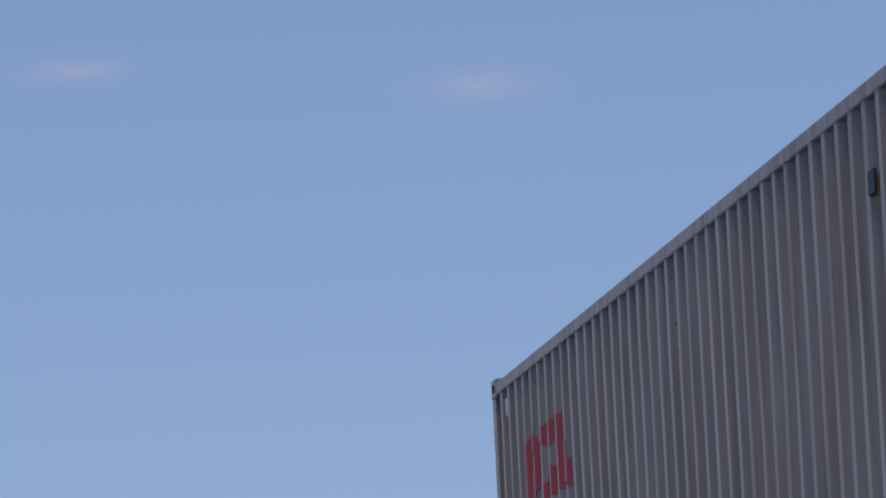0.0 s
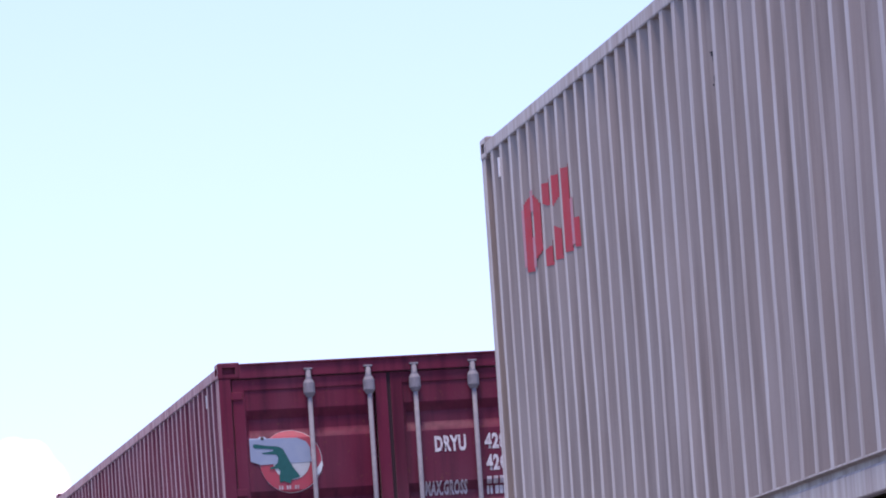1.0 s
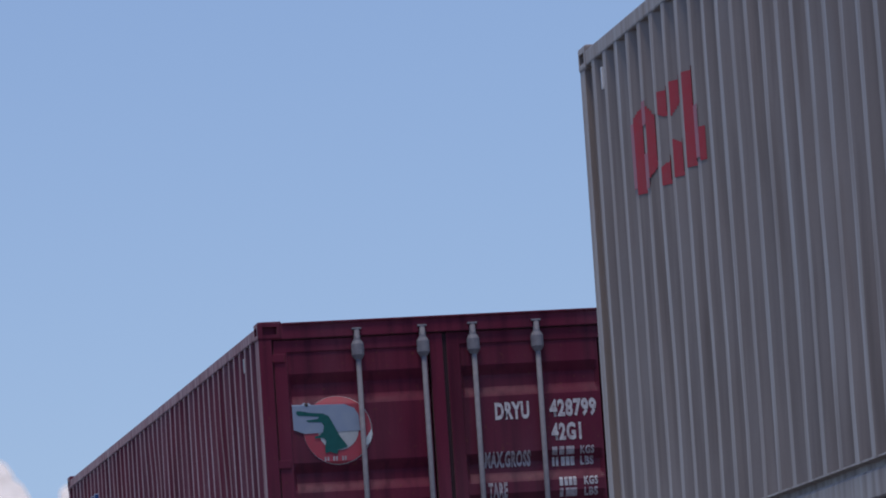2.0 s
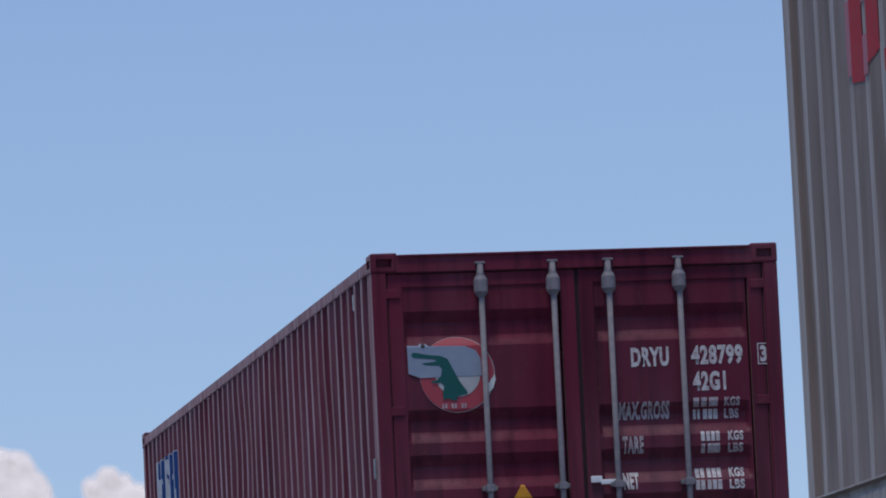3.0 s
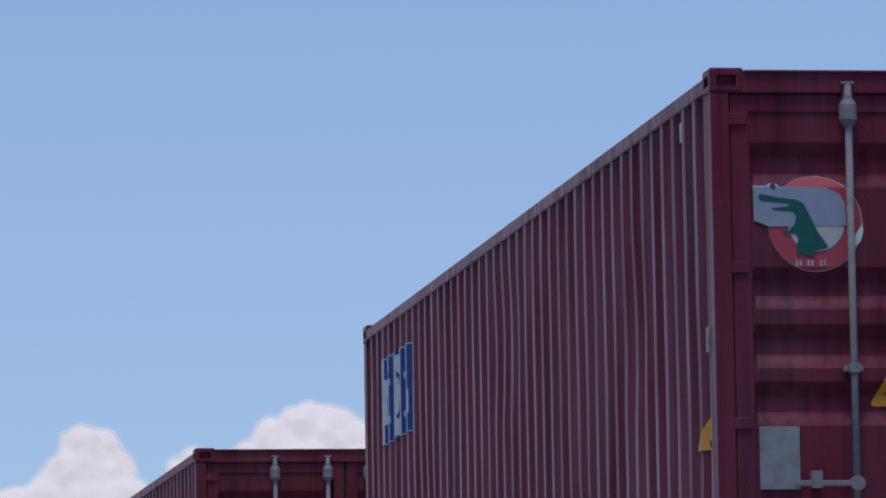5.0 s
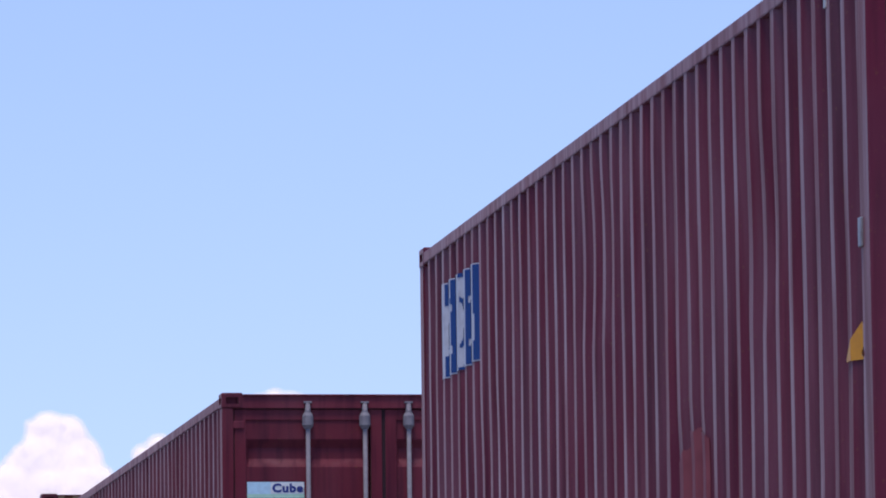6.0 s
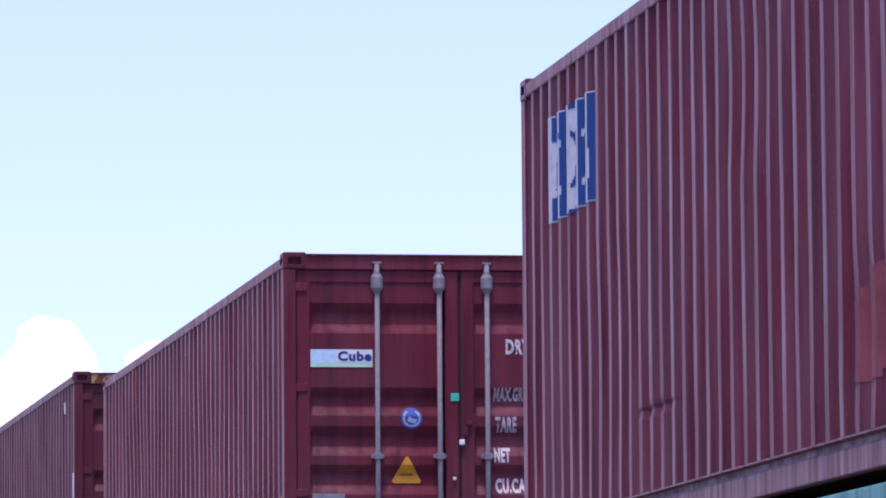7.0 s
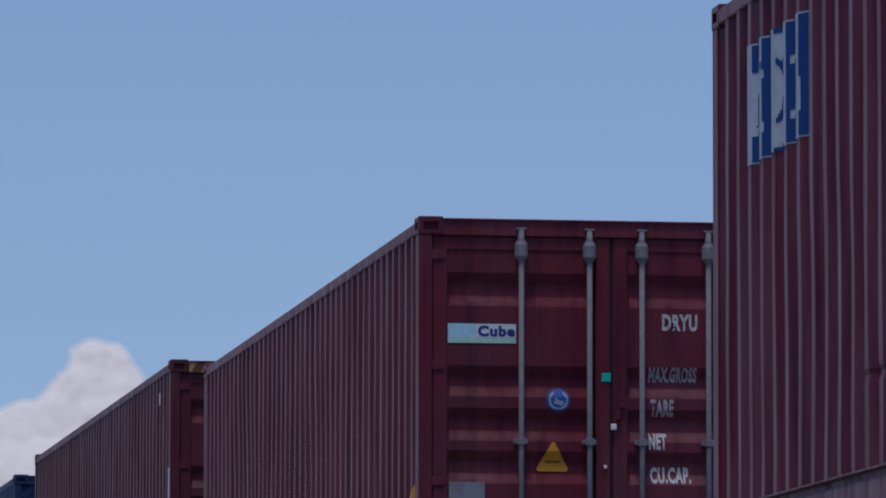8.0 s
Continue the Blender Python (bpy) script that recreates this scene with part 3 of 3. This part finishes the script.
triangle_sign(maroon, h, 0.738, 0.957, 1.382, 1.57)
part("notice_plate", boxes([(0.203, 0.392, 0.022, 0.034, h - 1.955, h - 1.664)], 0.003), PLATE, maroon, "dull metal notice plate")
part("seal_bolt", boxes([(1.252, 1.318, 0.0, 0.03, h - 1.388, h - 1.348), (1.31, 1.41, -0.004, 0.012, h - 1.40, h - 1.37)], 0.006), WHITE_PLASTIC, maroon, "white seal on the lock rod")
for text, x0, x1, d0, d1, m in (("DRYU", 1.531, 1.758, 0.598, 0.713, LETTER), ("428799", 1.892, 2.203, 0.596, 0.713, LETTER), ("42G1", 1.895, 2.094, 0.75, 0.865, LETTER),
                                ("MAX.GROSS", 1.446, 1.75, 0.918, 1.022, LETTER_WORN), ("TARE", 1.454, 1.581, 1.12, 1.222, LETTER_WORN),
                                ("NET", 1.451, 1.543, 1.333, 1.433, LETTER), ("CU. CAP.", 1.448, 1.668, 1.543, 1.647, LETTER),
                                ("KGS", 2.08, 2.172, 0.905, 0.958, LETTER_WORN), ("LBS", 2.08, 2.168, 0.972, 1.03, LETTER_WORN), ("KGS", 2.09, 2.182, 1.105, 1.162, LETTER),
                                ("LBS", 2.088, 2.179, 1.177, 1.232, LETTER_WORN), ("KGS", 2.088, 2.179, 1.32, 1.378, LETTER), ("LBS", 2.085, 2.176, 1.392, 1.448, LETTER),
                                ("CU.M", 2.10, 2.195, 1.526, 1.584, LETTER), ("CU.FT", 2.09, 2.198, 1.598, 1.656, LETTER)):
    art(maroon, "lettering", lettering(text, x0, x1, h - d1, h - d0), m, h)
part("check_digit", lettering("3", 2.306, 2.346, h - 0.706, h - 0.608), LETTER, maroon).location.y = 0.0215
part("check_digit_frame", boxes([(2.291, 2.297, 0.0205, 0.023, h - 0.72, h - 0.594), (2.354, 2.36, 0.0205, 0.023, h - 0.72, h - 0.594), (2.297, 2.354, 0.0205, 0.023, h - 0.60, h - 0.594), (2.297, 2.354, 0.0205, 0.023, h - 0.72, h - 0.714)]), LETTER, maroon)
for x0, x1, d0, d1, w, m in ((1.893, 2.04, 0.905, 0.958, (1, -0.4, 1, -0.4, 1.6), LETTER_WORN), (1.893, 2.04, 0.972, 1.03, (0.5, -0.3, 0.5, -0.6, 0.8, -0.2, 0.8, -0.2, 0.8), LETTER),
                             (1.927, 2.04, 1.105, 1.162, (0.7, -0.3, 0.7, -0.2, 0.7, -0.2, 0.7), LETTER), (1.925, 2.04, 1.177, 1.232, (0.7, -0.5, 2.2), LETTER_WORN),
                             (1.885, 2.04, 1.32, 1.378, (0.7, -0.2, 0.7, -0.5, 0.7, -0.2, 0.7, -0.2, 0.7), LETTER), (1.882, 2.04, 1.392, 1.448, (0.7, -0.2, 0.7, -0.4, 0.7, -0.2, 0.7, -0.2, 0.7), LETTER),
                             (1.94, 2.04, 1.526, 1.584, (1, -0.3, 1, -0.4, 1), LETTER), (1.918, 2.04, 1.598, 1.656, (0.5, -0.3, 1, -0.2, 1, -0.2, 1), LETTER)):
    art(maroon, "figure_row", bars(x0, x1, h - d1, h - d0, w), m, h, "worn white figures")

# faded maroon container with the oblong sticker
R2_X, R2_Y, R2_Z = -0.267, 20.512, 5.045 - H96
place(container(L40, H86, BROWN, "maroon steel container at the bottom of a stack", 31, False), R2_X, R2_Y, R2_Z - 0.016 - H86, 0.48)
longer = place(container(L40, H96, MAROON_WARM, "faded maroon ribbed container with an oblong white sticker, stacked", 32, True, [(5.0, 1.6, 1.2, 0.9, 0.012), (9.5, 1.5, 1.5, 1.0, 0.014)]), R2_X, R2_Y, R2_Z, 0.48)
h = H96
art(longer, "oblong_sticker", polygon([(0.192, h - 0.787), (0.622, h - 0.787), (0.622, h - 0.666), (0.192, h - 0.666)]), STICKER_CYAN, h, "oblong pale blue and green sticker", 0.003)
art(longer, "sticker_stripe", polygon([(0.192, h - 0.787), (0.622, h - 0.787), (0.622, h - 0.757), (0.192, h - 0.757)]), STICKER_MINT, h, "", 0.005)
art(longer, "sticker_field", polygon([(0.368, h - 0.755), (0.620, h - 0.755), (0.620, h - 0.669), (0.368, h - 0.669)]), STICKER_WHITE, h, "", 0.005)
art(longer, "sticker_lettering", lettering("Cube", 0.380, 0.614, h - 0.746, h - 0.677, 0.05), NAVY, h, "", 0.007)
art(longer, "round_sticker", disc(0.889, h - 1.137, 0.074), TAG_BLUE, h, "round blue sticker", 0.004)
art(longer, "round_sticker_mark", disc(0.889, h - 1.137, 0.062, 0.048, 120, 420, 20), STICKER_SLATE, h, "", 0.006)
art(longer, "round_sticker_mark", polygon([(0.859, h - 1.158), (0.871, h - 1.119), (0.891, h - 1.138), (0.926, h - 1.143), (0.916, h - 1.173)]), STICKER_SLATE, h, "", 0.006)
part("green_tag", boxes([(1.160, 1.218, 0.016, 0.024, h - 1.020, h - 0.965)], 0.004), TAG_GREEN, longer, "small green tag")
triangle_sign(longer, h, 0.754, 0.957, 1.399, 1.580)
part("notice_plate", boxes([(0.200, 0.424, 0.022, 0.034, h - 1.940, h - 1.655)], 0.003), PLATE, longer, "dull metal notice plate")
part("seal_bolt", boxes([(1.215, 1.253, -0.004, 0.02, h - 1.322, h - 1.282)], 0.01), WHITE_PLASTIC, longer, "white seal bolt")
part("seal_hasp", boxes([(1.272, 1.307, -0.004, 0.02, h - 1.188, h - 1.160), (1.249, 1.277, 0.0, 0.02, h - 1.257, h - 1.203)], 0.006), MAROON_WARM, longer)
part("seal_bolt", boxes([(1.170, 1.192, 0.0, 0.024, h - 1.564, h - 1.540)], 0.008), WHITE_PLASTIC, longer, "white seal bolt")
for text, x0, x1, d0, d1, m in (("DRYU", 1.547, 1.772, 0.591, 0.696, LETTER), ("MAX.GROSS", 1.464, 1.769, 0.923, 1.017, LETTER_WORN), ("TARE", 1.471, 1.618, 1.125, 1.231, LETTER_WORN),
                                ("NET", 1.463, 1.574, 1.337, 1.439, LETTER), ("CU.CAP.", 1.474, 1.732, 1.546, 1.651, LETTER)):
    art(longer, "lettering", lettering(text, x0, x1, h - d1, h - d0), m, h)
side_triangle(longer, 0.08, 0.40, 1.13, 1.24)

# tall brown container behind, with hazard stripes on its header
R3_X, R3_Y, R3_Z = -0.405, 35.25, 5.295 - H96
place(container(L45, H96, BROWN, "brown steel container at the bottom of a stack", 41, False), R3_X, R3_Y, R3_Z - 0.016 - H96, 0.79)
brown = place(container(L45, H96, BROWN, "brown-maroon ribbed container with hazard-striped door header", 42), R3_X, R3_Y, R3_Z, 0.79)
part("hazard_panel", boxes([(0.168, 1.1, -0.002, 0.003, H96 - 0.112, H96 - 0.022)], 0.001), HAZARD, brown, "worn yellow hazard panel")
for i in range(5):
    x = 0.185 + 0.19 * i
    bm = polygon([(x, H96 - 0.108), (x + 0.085, H96 - 0.108), (x + 0.135, H96 - 0.026), (x + 0.05, H96 - 0.026)])
    part("hazard_stripe", bm, RUSTED, brown, "rusted orange hazard stripe").location.y = -0.005
part("data_plate", boxes([(0.0, 0.012, 0.84, 0.89, 2.55, 2.66)], 0.003), WHITE_PLASTIC, brown, "small white plate")
# the light on the post's side face, put in as a white patch
part("post_highlight", boxes([(-0.004, 0.004, 0.03, 0.09, 1.35, 1.95)], 0.002), WHITE_PLASTIC, brown, "white patch for light caught on the side of the corner post")

# blue container further on
R4_X, R4_Y, R4_Z = -0.68, 51.0, 5.20 - H96
place(container(L40, H96, BROWN, "dark steel container at the bottom of a stack", 51, False), R4_X, R4_Y, R4_Z - 0.016 - H96, 0.79)
place(container(L40, H96, BLUE, "dark blue ribbed steel container, stacked", 52), R4_X, R4_Y, R4_Z, 0.79)


# ---- clouds ----
def cloud_material(name, density):
    """White vapour; a thin density lets the sky through, unevenly."""
    m, n, l, bsdf = nodes_of(name)
    bsdf.inputs["Base Color"].default_value = (0.4, 0.38, 0.385, 1)
    bsdf.inputs["Roughness"].default_value = 1.0
    bsdf.inputs["Specular IOR Level"].default_value = 0.0
    # an even glow added in place of sunlight scattered inside the cloud
    bsdf.inputs["Emission Color"].default_value = (0.9, 0.85, 0.9, 1)
    bsdf.inputs["Emission Strength"].default_value = 0.49
    if density < 1:
        co = n.new("ShaderNodeTexCoord")
        t = n.new("ShaderNodeTexNoise")
        t.inputs["Scale"].default_value, t.inputs["Detail"].default_value = 0.09, 5
        l.new(co.outputs["Object"], t.inputs["Vector"])
        r = n.new("ShaderNodeMapRange")
        r.inputs["From Min"].default_value, r.inputs["From Max"].default_value = 0.3, 0.7
        r.inputs["To Min"].default_value, r.inputs["To Max"].default_value = density * 0.7, min(1, density * 1.3)
        l.new(t.outputs[0], r.inputs["Value"])
        l.new(r.outputs[0], bsdf.inputs["Alpha"])
    return m


CLOUD, FRINGE, VEIL = cloud_material("cloud", 1), cloud_material("cloud_fringe", 0.34), cloud_material("cloud_veil", 0.16)
FAR, STEP = 3000.0, 3000.0 * radians(8.7) / 1568


def cloud(lobes, seed, label):
    """A cumulus: heaped lobes (across, up, radius in units of STEP) with smaller billows, wrapped in thin vapour."""
    root = tagged(new("cloud"), label, "cloud", "", "structure")
    for name, material, grow in (("cloud_core", CLOUD, -6.0), ("cloud_fringe", FRINGE, -3.0), ("cloud_veil", VEIL, 0.0), ("cloud_veil", VEIL, 3.0)):
        rng = random.Random(seed)
        bm = bmesh.new()

        def ball(p, r, fine):
            got = bmesh.ops.create_icosphere(bm, subdivisions=fine, radius=r, matrix=Matrix.Translation(p))
            for v in got["verts"]:
                d = (v.co - p).normalized()
                v.co += d * (r * (0.22 * noise.noise(v.co * (1.4 / r) + Vector((seed, 0, 0))) + 0.1 * noise.noise(v.co * (3.6 / r))) + grow * STEP)

        for x, z, r in lobes:
            c = Vector((x * STEP, rng.uniform(-4, 4), z * STEP))
            ball(c, r * STEP, 4)
            for _ in range(10):
                d = Vector((rng.gauss(0, 1), rng.gauss(0, 1) - 0.4, rng.gauss(0.3, 1))).normalized()
                s = r * STEP * rng.uniform(0.25, 0.45)
                ball(c + d * r * STEP * rng.uniform(0.66, 0.84), s, 3)
        ob = part(name, bm, material, root, "", True)
        union = ob.modifiers.new("union", "REMESH")
        union.mode, union.voxel_size, union.use_smooth_shade = "VOXEL", 1.4, True
        blur = ob.modifiers.new("soften", "SMOOTH")
        blur.factor, blur.iterations = 0.5, 9
    return root


def at_sky(azimuth, elevation):
    az, el = radians(azimuth), radians(elevation)
    return pose(FAR * math.sin(az) * math.cos(el), FAR * math.cos(az) * math.cos(el) - 30, FAR * math.sin(el) + 1.4, 0, 0, -azimuth)


tower = cloud([(-16, -40, 38), (20, -44, 38), (0, -62, 44), (-25, -90, 55), (30, -100, 58), (-60, -140, 58), (60, -150, 60), (-130, -170, 62), (-5, -160, 80), (-200, -195, 75), (110, -195, 60), (-280, -215, 80), (0, -240, 90), (150, -250, 80), (-120, -270, 100)], 3, "white heaped cumulus cloud with soft grey base")
bank = cloud([(0, -52, 52), (-52, -70, 42), (-92, -98, 36), (50, -66, 55), (95, -95, 60), (-20, -120, 70), (60, -140, 80), (140, -130, 70)], 5, "white rounded cumulus cloud")
wisp = cloud([(0, -24, 24), (26, -34, 22), (-28, -40, 22), (0, -60, 34), (45, -60, 30)], 8, "small white cumulus cloud")


def cirrus(azimuth, elevation, wide, high, seed, label):
    """A faint streak of high thin cloud, denser in its middle."""
    m, n, l, bsdf = nodes_of("cirrus")
    bsdf.inputs["Base Color"].default_value = (0.6, 0.5, 0.5, 1)
    bsdf.inputs["Roughness"].default_value = 1.0
    bsdf.inputs["Specular IOR Level"].default_value = 0.0
    # pinkish glow standing in for daylight that the thin streak scatters
    bsdf.inputs["Emission Color"].default_value = (1, 0.82, 0.86, 1)
    bsdf.inputs["Emission Strength"].default_value = 0.4
    co = n.new("ShaderNodeTexCoord")
    g = n.new("ShaderNodeTexGradient")
    g.gradient_type = "QUADRATIC_SPHERE"
    size = n.new("ShaderNodeMapping")
    size.inputs["Scale"].default_value = (1 / (wide * STEP), 1, 1 / (high * STEP))
    l.new(co.outputs["Object"], size.inputs["Vector"])
    l.new(size.outputs[0], g.inputs["Vector"])
    streak = n.new("ShaderNodeTexNoise")
    streak.inputs["Scale"].default_value, streak.inputs["Detail"].default_value = 1.0, 5
    pull = n.new("ShaderNodeMapping")
    pull.inputs["Scale"].default_value = (0.05, 1, 0.22)
    pull.inputs["Location"].default_value = (seed, 0, 0)
    l.new(co.outputs["Object"], pull.inputs["Vector"])
    l.new(pull.outputs[0], streak.inputs["Vector"])
    x = n.new("ShaderNodeMath")
    x.operation = "MULTIPLY"
    l.new(g.outputs[1], x.inputs[0])
    l.new(streak.outputs[0], x.inputs[1])
    y = n.new("ShaderNodeMath")
    y.operation = "MULTIPLY"
    y.inputs[1].default_value = 0.6
    l.new(x.outputs[0], y.inputs[0])
    l.new(y.outputs[0], bsdf.inputs["Alpha"])
    a, b = wide * STEP, high * STEP
    ob = part("cirrus", polygon([(-a, -b), (a, -b), (a, b), (-a, b)]), m)
    ob.matrix_world = at_sky(azimuth, elevation)
    return tagged(ob, label, "cloud", "", "structure")


cirrus(4.96, 9.87, 185, 48, 1.0, "faint pinkish streak of thin high cloud")
cirrus(9.03, 9.55, 200, 66, 4.0, "faint pinkish streak of thin high cloud")


def motions():
    """The clouds drift slowly with the wind."""
    for ob, az, el in ((tower, -0.12, 4.67), (bank, 2.01, 4.86), (wisp, 0.9, 4.43)):
        walk(ob, [(t, at_sky(a + az, el)) for t, a in ((0.0, 5.5), (1.0, 5.34), (3.5, 5.08), (5.0, 4.92), (6.5, 4.81), (8.0, 4.74))])


motions()
